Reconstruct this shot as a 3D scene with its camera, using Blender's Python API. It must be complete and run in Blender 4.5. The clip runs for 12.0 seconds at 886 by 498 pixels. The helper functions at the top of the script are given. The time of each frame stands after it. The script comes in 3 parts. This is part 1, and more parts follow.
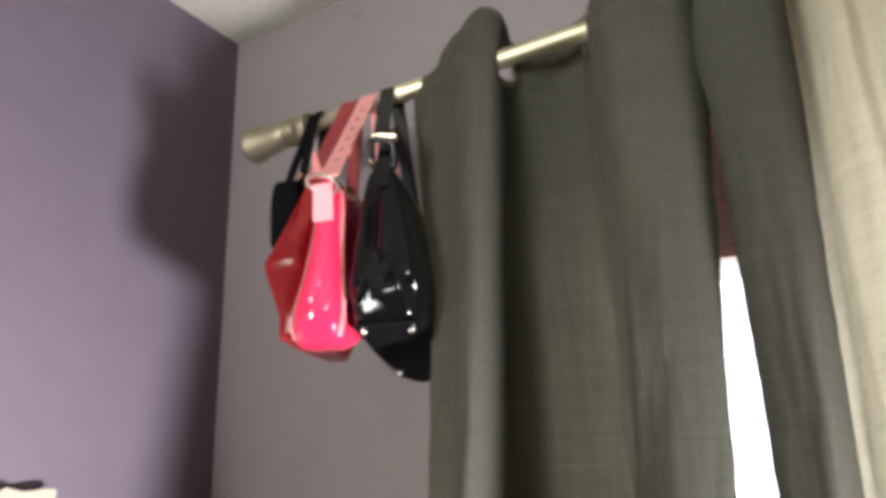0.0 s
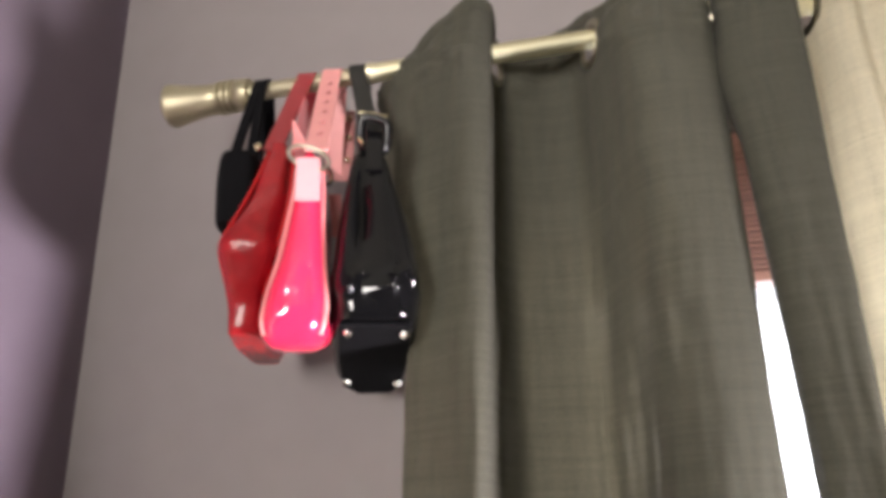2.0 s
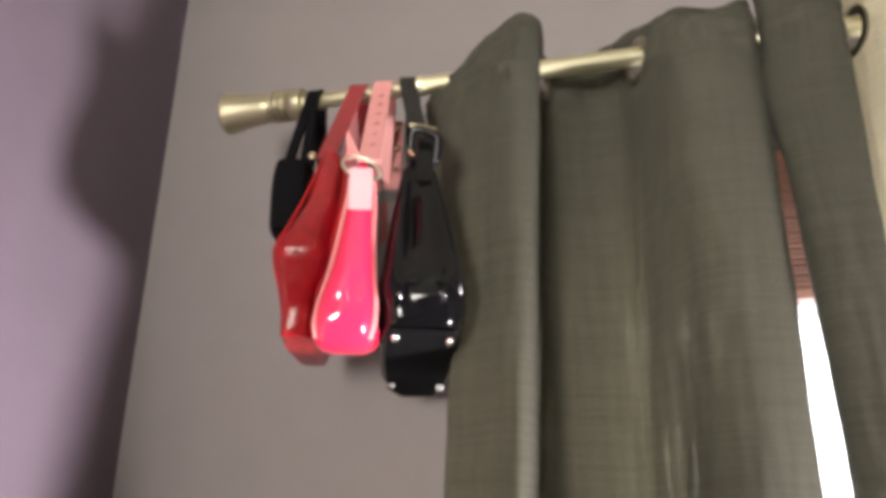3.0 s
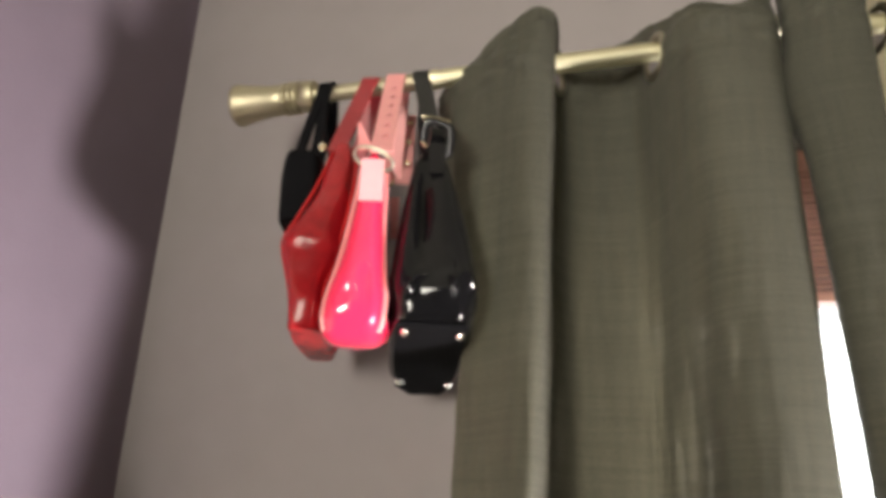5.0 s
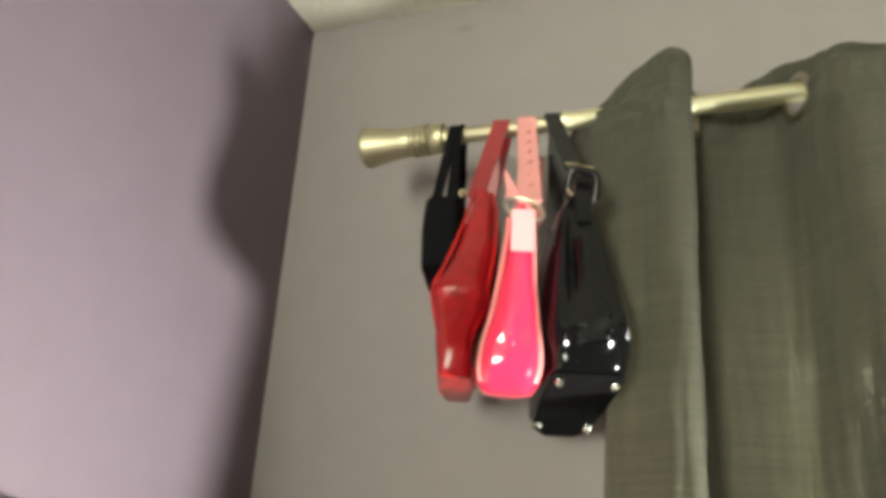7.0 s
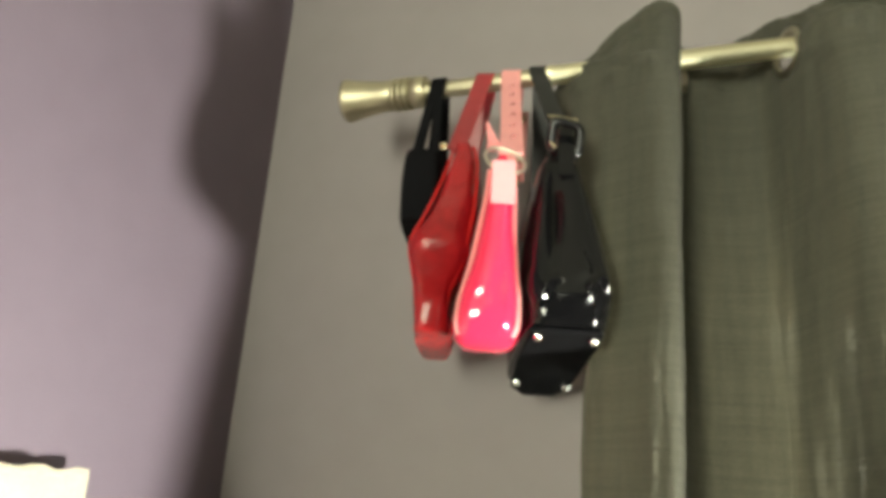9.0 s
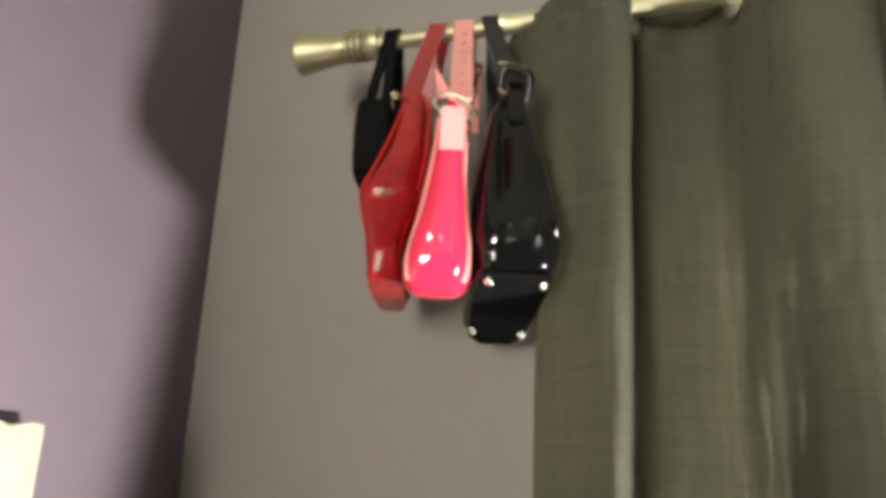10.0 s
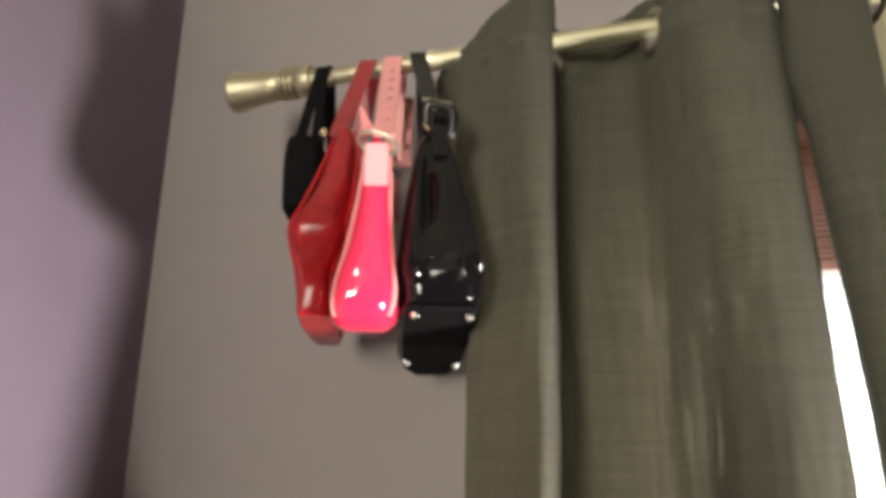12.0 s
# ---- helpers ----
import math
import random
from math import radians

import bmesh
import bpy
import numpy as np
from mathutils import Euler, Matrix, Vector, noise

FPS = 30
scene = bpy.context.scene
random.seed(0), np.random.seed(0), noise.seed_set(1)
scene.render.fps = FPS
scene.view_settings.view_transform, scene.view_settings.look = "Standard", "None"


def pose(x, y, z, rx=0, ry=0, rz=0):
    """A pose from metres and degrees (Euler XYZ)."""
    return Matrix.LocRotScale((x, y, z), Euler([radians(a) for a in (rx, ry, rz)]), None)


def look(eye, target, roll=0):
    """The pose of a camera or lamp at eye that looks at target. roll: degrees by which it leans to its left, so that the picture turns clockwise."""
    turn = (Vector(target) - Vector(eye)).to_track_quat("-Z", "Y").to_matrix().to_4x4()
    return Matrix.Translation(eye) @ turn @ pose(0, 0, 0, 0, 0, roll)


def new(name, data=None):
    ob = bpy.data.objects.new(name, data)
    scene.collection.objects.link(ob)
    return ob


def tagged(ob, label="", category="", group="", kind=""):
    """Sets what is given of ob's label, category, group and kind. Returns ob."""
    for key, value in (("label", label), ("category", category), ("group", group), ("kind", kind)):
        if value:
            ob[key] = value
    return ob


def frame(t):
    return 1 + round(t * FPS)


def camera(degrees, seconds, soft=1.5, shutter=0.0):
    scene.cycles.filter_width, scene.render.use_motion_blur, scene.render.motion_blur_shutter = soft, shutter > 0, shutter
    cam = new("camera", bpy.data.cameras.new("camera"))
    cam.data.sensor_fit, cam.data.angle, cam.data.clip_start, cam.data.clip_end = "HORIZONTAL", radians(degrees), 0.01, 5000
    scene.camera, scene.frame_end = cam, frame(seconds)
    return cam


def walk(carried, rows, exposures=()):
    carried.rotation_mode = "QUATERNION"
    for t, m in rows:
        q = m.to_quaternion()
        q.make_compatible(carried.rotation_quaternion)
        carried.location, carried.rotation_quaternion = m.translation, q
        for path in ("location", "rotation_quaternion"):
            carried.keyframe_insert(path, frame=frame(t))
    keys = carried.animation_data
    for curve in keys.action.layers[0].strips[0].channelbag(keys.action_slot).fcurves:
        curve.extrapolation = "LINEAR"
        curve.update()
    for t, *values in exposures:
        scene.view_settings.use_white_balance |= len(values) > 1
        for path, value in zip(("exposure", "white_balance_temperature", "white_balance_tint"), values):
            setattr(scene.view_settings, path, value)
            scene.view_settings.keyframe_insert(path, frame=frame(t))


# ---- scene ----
cam = camera(59.5, 12.0, 4.6)
PATH = [
    (0, (1.285, -1.203, 1.384), (0.324, 0.433, 2.016), -1.9),
    (0.5, (1.055, -1.23, 1.409), (0.437, 0.567, 2.034), -2.1),
    (1, (1.002, -1.225, 1.413), (0.533, 0.605, 2.07), -1.5),
    (1.5, (1.005, -1.207, 1.396), (0.579, 0.631, 2.058), -0.8),
    (2, (0.984, -1.212, 1.403), (0.538, 0.623, 2.062), -1.2),
    (2.5, (0.983, -1.23, 1.405), (0.504, 0.59, 2.083), -0.2),
    (3, (0.975, -1.247, 1.399), (0.448, 0.562, 2.069), 1.1),
    (3.5, (0.968, -1.252, 1.399), (0.409, 0.553, 2.055), 2.1),
    (3.7, (0.961, -1.232, 1.396), (0.405, 0.572, 2.057), 2.4),
    (5.3, (0.965, -1.226, 1.390), (0.420, 0.573, 2.075), 2.3),
    (5.5, (0.964, -1.238, 1.399), (0.409, 0.562, 2.07), 2.2),
    (6, (0.954, -1.246, 1.398), (0.368, 0.543, 2.074), 2.6),
    (6.5, (0.913, -1.269, 1.405), (0.278, 0.499, 2.094), 3.1),
    (7, (0.857, -1.292, 1.43), (0.175, 0.454, 2.127), 3.5),
    (7.2, (0.832, -1.291, 1.423), (0.151, 0.451, 2.133), 4.2),
    (8.8, (0.835, -1.277, 1.406), (0.174, 0.493, 2.060), 4.6),
    (9, (0.859, -1.257, 1.414), (0.202, 0.522, 2.047), 4.0),
    (9.5, (0.882, -1.244, 1.391), (0.255, 0.563, 1.978), 3.6),
    (10, (0.89, -1.24, 1.387), (0.285, 0.581, 1.951), 2.5),
    (10.5, (0.907, -1.236, 1.396), (0.328, 0.594, 1.96), 1.0),
    (11, (0.913, -1.243, 1.397), (0.37, 0.584, 2.005), 0.4),
    (11.5, (0.928, -1.244, 1.397), (0.4, 0.577, 2.033), 0.5),
    (12, (0.942, -1.241, 1.393), (0.426, 0.585, 2.023), 0.2),
]
EXPOSURES = [(0.0, -0.36, 6250, 11), (0.5, -0.07, 6480, 12), (1.0, -0.05, 6500, 13), (2.0, -0.07, 6540, 16), (3.0, -0.10, 6700, 13), (3.5, -0.14, 6850, 11), (5.5, -0.17, 6950, 10), (6.5, -0.20, 7000, 4),
             (7.0, 0.02, 7050, -5), (9.0, -0.05, 7150, -6), (10.0, -0.21, 7150, 1), (11.0, -0.27, 7100, 7), (12.0, -0.27, 7000, 8)]
walk(cam, [(t, look(eye, target, roll)) for t, eye, target, roll in PATH], EXPOSURES)
LAMP_W, FAR_W, NEAR_W, BULB_GLOW = 25.0, 42.5, 21.0, 70.0
PURPLE_C = (0.163, 0.130, 0.163)
MAUVE_C = (0.250, 0.223, 0.222)
CURTAIN_C = (0.060, 0.0592, 0.0458)
BEIGE_C = (0.44, 0.40, 0.295)

# ---- world and large lights ----
world = bpy.data.worlds.new("sky_world")
scene.world = world
world.use_nodes = True
wn = world.node_tree
sky = wn.nodes.new("ShaderNodeTexSky")
sky.sky_type = "NISHITA"
sky.sun_disc = False
sky.sun_elevation, sky.sun_rotation = radians(40), radians(200)
wn.nodes["Background"].inputs["Strength"].default_value = 0.12
wn.links.new(sky.outputs[0], wn.nodes["Background"].inputs["Color"])


def area_lamp(name, eye, target, sx, sy, watts, colour):
    d = bpy.data.lights.new(name, "AREA")
    d.shape, d.size, d.size_y, d.energy, d.color = "RECTANGLE", sx, sy, watts, colour
    ob = new(name, d)
    ob.matrix_world = look(eye, target)
    return ob


# bedside lamp below and to the side of the rod
ld = bpy.data.lights.new("bedside_light", "AREA")
ld.shape, ld.size, ld.energy, ld.color = "DISK", 0.22, LAMP_W, (1.0, 0.94, 0.96)
ld.spread = radians(84)
new("bedside_light", ld).matrix_world = look((1.97, -0.73, 0.82), (0.2, -0.6, 1.4))
# added fill light from the unseen far end of the room; no window there
area_lamp("far_fill_light", (0.40, -5.05, 1.5), (1.6, 0.0, 2.72), 0.78, 1.6, FAR_W, (1.0, 0.97, 0.90)).data.spread = radians(60)
# daylight in the window behind the curtain
area_lamp("near_window_light", (1.35, 0.16, 1.26), (1.35, -1.0, 1.12), 1.20, 0.94, NEAR_W, (0.93, 0.96, 1.0))

# places of the ceiling light and its bulbs, mirrored as dots in the patent bags
CL = Vector((2.0, -2.6, 2.5))
BULBS = [CL + Vector((0.17 * math.cos(a), 0.17 * math.sin(a), -0.30)) for a in (0.4, 2.5, 4.6)]


# ---- materials ----
def mat(name, colour, rough=0.6, metal=0.0, vary=0.12, scale=30.0, bump=0.0, bump_scale=200.0, coat=0.0, spec=0.5, stretch=(1, 1, 1)):
    m = bpy.data.materials.new(name)
    m.use_nodes = True
    nt = m.node_tree
    b = nt.nodes["Principled BSDF"]
    b.inputs["Roughness"].default_value = rough
    b.inputs["Metallic"].default_value = metal
    b.inputs["Coat Weight"].default_value = coat
    b.inputs["Coat Roughness"].default_value = 0.04
    b.inputs["Specular IOR Level"].default_value = spec
    tc = nt.nodes.new("ShaderNodeTexCoord")
    mp = nt.nodes.new("ShaderNodeMapping")
    mp.inputs["Scale"].default_value = stretch
    nt.links.new(tc.outputs["Object"], mp.inputs["Vector"])
    big, fine = nt.nodes.new("ShaderNodeTexNoise"), nt.nodes.new("ShaderNodeTexNoise")
    big.inputs["Scale"].default_value, fine.inputs["Scale"].default_value = scale * 0.12, scale
    big.inputs["Detail"].default_value = fine.inputs["Detail"].default_value = 4
    nt.links.new(mp.outputs[0], big.inputs["Vector"])
    nt.links.new(mp.outputs[0], fine.inputs["Vector"])
    add = nt.nodes.new("ShaderNodeMath")
    add.operation = "ADD"
    nt.links.new(big.outputs["Fac"], add.inputs[0])
    nt.links.new(fine.outputs["Fac"], add.inputs[1])
    rng = nt.nodes.new("ShaderNodeMapRange")
    rng.inputs["From Min"].default_value, rng.inputs["From Max"].default_value = 0.6, 1.4
    rng.inputs["To Min"].default_value, rng.inputs["To Max"].default_value = 1 - vary, 1 + vary
    nt.links.new(add.outputs[0], rng.inputs["Value"])
    mul = nt.nodes.new("ShaderNodeVectorMath")
    mul.operation = "SCALE"
    mul.inputs[0].default_value = colour
    nt.links.new(rng.outputs[0], mul.inputs["Scale"])
    nt.links.new(mul.outputs[0], b.inputs["Base Color"])
    if bump:
        nz = nt.nodes.new("ShaderNodeTexNoise")
        nz.inputs["Scale"].default_value, nz.inputs["Detail"].default_value = bump_scale, 3
        nt.links.new(mp.outputs[0], nz.inputs["Vector"])
        bp = nt.nodes.new("ShaderNodeBump")
        bp.inputs["Strength"].default_value, bp.inputs["Distance"].default_value = bump, 0.004
        nt.links.new(nz.outputs["Fac"], bp.inputs["Height"])
        nt.links.new(bp.outputs[0], b.inputs["Normal"])
    return m


M_WALL = mat("purple_wall_paint", PURPLE_C, 0.62, vary=0.05, scale=14, bump=0.12, bump_scale=160, spec=0.35)
def shadow_spotted(m, centre, size):
    """A small soft shadow put into a wall's colour."""
    nt = m.node_tree
    mul = nt.nodes["Vector Math"]
    geo = nt.nodes.new("ShaderNodeTexCoord")
    mp = nt.nodes.new("ShaderNodeMapping")
    mp.inputs["Location"].default_value = [-c / k for c, k in zip(centre, size)]
    mp.inputs["Scale"].default_value = [1 / k for k in size]
    nt.links.new(geo.outputs["Object"], mp.inputs["Vector"])
    ln = nt.nodes.new("ShaderNodeVectorMath")
    ln.operation = "LENGTH"
    nt.links.new(mp.outputs[0], ln.inputs[0])
    rg = nt.nodes.new("ShaderNodeMapRange")
    rg.inputs["To Min"].default_value, rg.inputs["To Max"].default_value = 0.8, 1.0
    nt.links.new(ln.outputs["Value"], rg.inputs["Value"])
    sc = nt.nodes.new("ShaderNodeVectorMath")
    sc.operation = "SCALE"
    nt.links.new(mul.outputs[0], sc.inputs[0])
    nt.links.new(rg.outputs[0], sc.inputs["Scale"])
    nt.links.new(sc.outputs[0], nt.nodes["Principled BSDF"].inputs["Base Color"])
    return m


# the dark spot above the rod is a shadow laid into the paint colour
M_SHADOW_SPOT = shadow_spotted(mat("mauve_grey_wall_paint", MAUVE_C, 0.62, vary=0.05, scale=14, bump=0.12, bump_scale=160, spec=0.35), (0.371, 0.0, 2.445), (0.03, 0.1, 0.012))
M_CEIL = mat("textured_ceiling", (0.68, 0.665, 0.57), 0.9, vary=0.12, scale=60, bump=1.0, bump_scale=90)
M_FLOOR = mat("beige_carpet", (0.09, 0.08, 0.07), 0.95, vary=0.2, scale=120, bump=0.8, bump_scale=400)
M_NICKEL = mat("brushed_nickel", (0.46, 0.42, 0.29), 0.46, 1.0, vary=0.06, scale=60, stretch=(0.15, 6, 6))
# the light reflected on the outer tube is put into this paler nickel
M_LIT_NICKEL = mat("lit_brushed_nickel", (0.80, 0.755, 0.53), 0.46, 1.0, vary=0.05, scale=60, stretch=(0.15, 6, 6))
M_STEEL = mat("chrome", (0.85, 0.83, 0.78), 0.12, 1.0, vary=0.03)
M_BRASS = mat("pale_gold_metal", (0.8, 0.7, 0.48), 0.16, 1.0, vary=0.04)
M_PINK = mat("hot_pink_patent", (0.84, 0.028, 0.095), 0.13, vary=0.04, scale=20, coat=0.7, bump=0.08, bump_scale=36)
M_PALEPINK = mat("pale_pink_vinyl", (0.74, 0.27, 0.27), 0.35, vary=0.06, scale=60, bump=0.1)
M_LABEL = mat("blush_vinyl", (0.78, 0.34, 0.36), 0.4, vary=0.06, scale=80, bump=0.1)
M_SLOT = mat("dusky_pink_slot", (0.42, 0.12, 0.12), 0.6)
M_RING = mat("dull_nickel_ring", (0.55, 0.51, 0.42), 0.3, 1.0, vary=0.08, scale=60)
M_GROM = mat("aged_nickel", (0.40, 0.37, 0.29), 0.36, 1.0, vary=0.1, scale=60)
M_SALMON = mat("salmon_pink_strap", (0.42, 0.13, 0.12), 0.45, vary=0.08, scale=60, bump=0.1)
M_STRAP = mat("salmon_strap", (0.80, 0.33, 0.32), 0.45, vary=0.06, scale=60, bump=0.1)
M_RED = mat("red_vinyl", (0.295, 0.011, 0.015), 0.25, vary=0.3, scale=45, coat=0.0, spec=0.32, bump=0.4, bump_scale=55)
M_REDPIPE = mat("bright_red_piping", (0.44, 0.014, 0.016), 0.25, vary=0.1, scale=60, spec=0.5)
M_REDSTRAP = mat("dull_red_vinyl", (0.27, 0.020, 0.026), 0.4, vary=0.15, scale=60, bump=0.15, bump_scale=120)
M_BLACKPAT = mat("black_patent", (0.004, 0.004, 0.0045), 0.13, vary=0.2, scale=20, coat=0.0, spec=0.34, bump=0.03, bump_scale=14)
M_BUCKLE = mat("black_coated_metal", (0.004, 0.004, 0.0045), 0.24, vary=0.2, scale=40, spec=0.32)
M_BLACK = mat("black_fabric", (0.006, 0.006, 0.007), 0.85, vary=0.2, scale=200, bump=0.3, bump_scale=700, spec=0.06)
M_BLACKLEATHER = mat("black_leather", (0.014, 0.015, 0.014), 0.5, vary=0.15, scale=60, bump=0.2, bump_scale=300, spec=0.25)
M_WHITE = mat("white_window_paint", (0.78, 0.78, 0.76), 0.45, vary=0.05, scale=20)
M_SLAT = mat("red_brown_wood", (0.58, 0.32, 0.28), 0.4, vary=0.25, scale=50, stretch=(0.2, 2, 6))
M_CREAM = mat("cream_upholstery", (0.56, 0.53, 0.40), 0.9, vary=0.12, scale=120, bump=0.5, bump_scale=350)


def curtain_material(name, colour, through_colour, let_through):
    """Charcoal slub linen: diffuse, a little light let through, and open pores between the threads."""
    m = bpy.data.materials.new(name)
    m.use_nodes = True
    nt = m.node_tree
    N, L = nt.nodes, nt.links
    b = N["Principled BSDF"]
    b.inputs["Roughness"].default_value = 0.75
    b.inputs["Specular IOR Level"].default_value = 0.12
    b.inputs["Sheen Weight"].default_value = 0.03
    uv = N.new("ShaderNodeUVMap")

    def noise_of(sx, sy, detail=2.0):
        mp = N.new("ShaderNodeMapping")
        mp.inputs["Scale"].default_value = (sx, sy, 1)
        L.new(uv.outputs[0], mp.inputs["Vector"])
        nz = N.new("ShaderNodeTexNoise")
        nz.inputs["Scale"].default_value, nz.inputs["Detail"].default_value = 1.0, detail
        L.new(mp.outputs[0], nz.inputs["Vector"])
        return nz.outputs["Fac"]

    def calc(op, a, c):
        n = N.new("ShaderNodeMath")
        n.operation = op
        for i, v in enumerate((a, c)):
            if isinstance(v, (int, float)):
                n.inputs[i].default_value = v
            else:
                L.new(v, n.inputs[i])
        return n.outputs[0]

    warp, weft = noise_of(420, 22), noise_of(9, 420, 3.0)
    streak, dash, patch = noise_of(70, 5), noise_of(170, 330), noise_of(30, 1.6, 2)
    slub = noise_of(4, 75, 2.0)
    threads = calc("ADD", calc("ADD", calc("MULTIPLY", warp, 0.6), calc("MULTIPLY", weft, 0.9)), calc("MULTIPLY", slub, 0.8))
    shade = N.new("ShaderNodeMapRange")
    shade.inputs["From Min"].default_value, shade.inputs["From Max"].default_value = 0.75, 1.55
    shade.inputs["To Min"].default_value, shade.inputs["To Max"].default_value = 0.78, 1.22
    L.new(threads, shade.inputs["Value"])
    mul = N.new("ShaderNodeVectorMath")
    mul.operation = "SCALE"
    mul.inputs[0].default_value = colour
    L.new(shade.outputs[0], mul.inputs["Scale"])
    L.new(mul.outputs[0], b.inputs["Base Color"])
    bp = N.new("ShaderNodeBump")
    bp.inputs["Strength"].default_value, bp.inputs["Distance"].default_value = 0.5, 0.0015
    L.new(threads, bp.inputs["Height"])
    L.new(bp.outputs[0], b.inputs["Normal"])
    tr = N.new("ShaderNodeBsdfTranslucent")
    tr.inputs["Color"].default_value = (*through_colour, 1)
    mix = N.new("ShaderNodeMixShader")
    thin = N.new("ShaderNodeMapRange")
    thin.inputs["From Min"].default_value, thin.inputs["From Max"].default_value = 0.85, 1.50
    thin.inputs["To Min"].default_value, thin.inputs["To Max"].default_value = 0.35 * let_through, min(0.6, 3.0 * let_through)
    L.new(calc("ADD", calc("ADD", calc("MULTIPLY", streak, 0.5), calc("MULTIPLY", patch, 0.8)), calc("ADD", calc("MULTIPLY", dash, 0.7), calc("MULTIPLY", weft, 0.3))), thin.inputs["Value"])
    L.new(thin.outputs[0], mix.inputs[0])
    L.new(b.outputs[0], mix.inputs[1])
    L.new(tr.outputs[0], mix.inputs[2])
    # pores open where thick threads part, in upright streaks
    pore = N.new("ShaderNodeMapRange")
    pore.inputs["From Min"].default_value, pore.inputs["From Max"].default_value = 1.36, 1.66
    pore.inputs["To Max"].default_value = 0.058
    L.new(calc("ADD", calc("ADD", calc("MULTIPLY", streak, 0.8), calc("MULTIPLY", patch, 0.6)), calc("MULTIPLY", dash, 1.1)), pore.inputs["Value"])
    clear = N.new("ShaderNodeBsdfTransparent")
    clear.inputs["Color"].default_value = (1.0, 0.90, 0.70, 1)
    mix2 = N.new("ShaderNodeMixShader")
    L.new(pore.outputs[0], mix2.inputs[0])
    L.new(mix.outputs[0], mix2.inputs[1])
    L.new(clear.outputs[0], mix2.inputs[2])
    L.new(mix2.outputs[0], N["Material Output"].inputs["Surface"])
    return m


M_CURTAIN = curtain_material("charcoal_slub_linen", CURTAIN_C, (0.42, 0.36, 0.22), 0.040)
M_BEIGE = curtain_material("beige_slub_linen", BEIGE_C, (0.80, 0.72, 0.52), 0.33)


def glow(name, colour, strength):
    m = bpy.data.materials.new(name)
    m.use_nodes = True
    b = m.node_tree.nodes["Principled BSDF"]
    b.inputs["Base Color"].default_value = (*colour, 1)
    b.inputs["Emission Color"].default_value = (*colour, 1)
    b.inputs["Emission Strength"].default_value = strength
    return m


def glass():
    m = bpy.data.materials.new("window_glass")
    m.use_nodes = True
    b = m.node_tree.nodes["Principled BSDF"]
    b.inputs["Transmission Weight"].default_value = 1.0
    b.inputs["Roughness"].default_value = 0.0
    b.inputs["IOR"].default_value = 1.45
    return m


# ---- mesh helpers ----
def part(name, bm, material, parent=None, label="", smooth=True):
    me = bpy.data.meshes.new(name)
    bm.normal_update()
    bm.to_mesh(me)
    bm.free()
    me.materials.append(material)
    if smooth:
        for p in me.polygons:
            p.use_smooth = True
        me.set_sharp_from_angle(angle=radians(42))
    ob = new(name, me)
    if parent:
        ob.parent = parent
    if label:
        ob["label"] = label
    return ob


def thing(name, label, category, group="", kind="", at=None):
    ob = new(name)
    ob.empty_display_size = 0.05
    if at is not None:
        ob.matrix_world = at
    return tagged(ob, label, category, group, kind)


def box(bm, lo, hi, bevel=0.0):
    c = [(a + b) / 2 for a, b in zip(lo, hi)]
    s = [b - a for a, b in zip(lo, hi)]
    g = bmesh.ops.create_cube(bm, size=1.0, matrix=Matrix.LocRotScale(c, None, s))
    if bevel:
        es = list({e for v in g["verts"] for e in v.link_edges})
        bmesh.ops.bevel(bm, geom=es, offset=bevel, segments=2, profile=0.6, affect="EDGES")
    return bm


def boxes(*pairs, bevel=0.0):
    bm = bmesh.new()
    for lo, hi in pairs:
        box(bm, lo, hi, bevel)
    return bm


def lathe_x(profile, y, z, n=48, bm=None):
    """A turned shape along x: rows of (x, radius)."""
    bm = bm or bmesh.new()
    rings = []
    for x, r in profile:
        rings.append([bm.verts.new((x, y + r * math.cos(2 * math.pi * i / n), z + r * math.sin(2 * math.pi * i / n))) for i in range(n)])
    for a, b in zip(rings, rings[1:]):
        for i in range(n):
            bm.faces.new((a[i], a[(i + 1) % n], b[(i + 1) % n], b[i]))
    bm.faces.new(rings[0])
    bm.faces.new(rings[-1][::-1])
    bmesh.ops.recalc_face_normals(bm, faces=bm.faces)
    return bm


def spline(points, n):
    """A smooth curve through the points, n steps a span."""
    p = [np.array(q, float) for q in points]
    p = [2 * p[0] - p[1]] + p + [2 * p[-1] - p[-2]]
    out = []
    for i in range(1, len(p) - 2):
        for k in range(n):
            t = k / n
            out.append(0.5 * (2 * p[i] + (p[i + 1] - p[i - 1]) * t + (2 * p[i - 1] - 5 * p[i] + 4 * p[i + 1] - p[i + 2]) * t * t + (3 * p[i] - p[i - 1] - 3 * p[i + 1] + p[i + 2]) * t ** 3))
    out.append(p[-2])
    return out


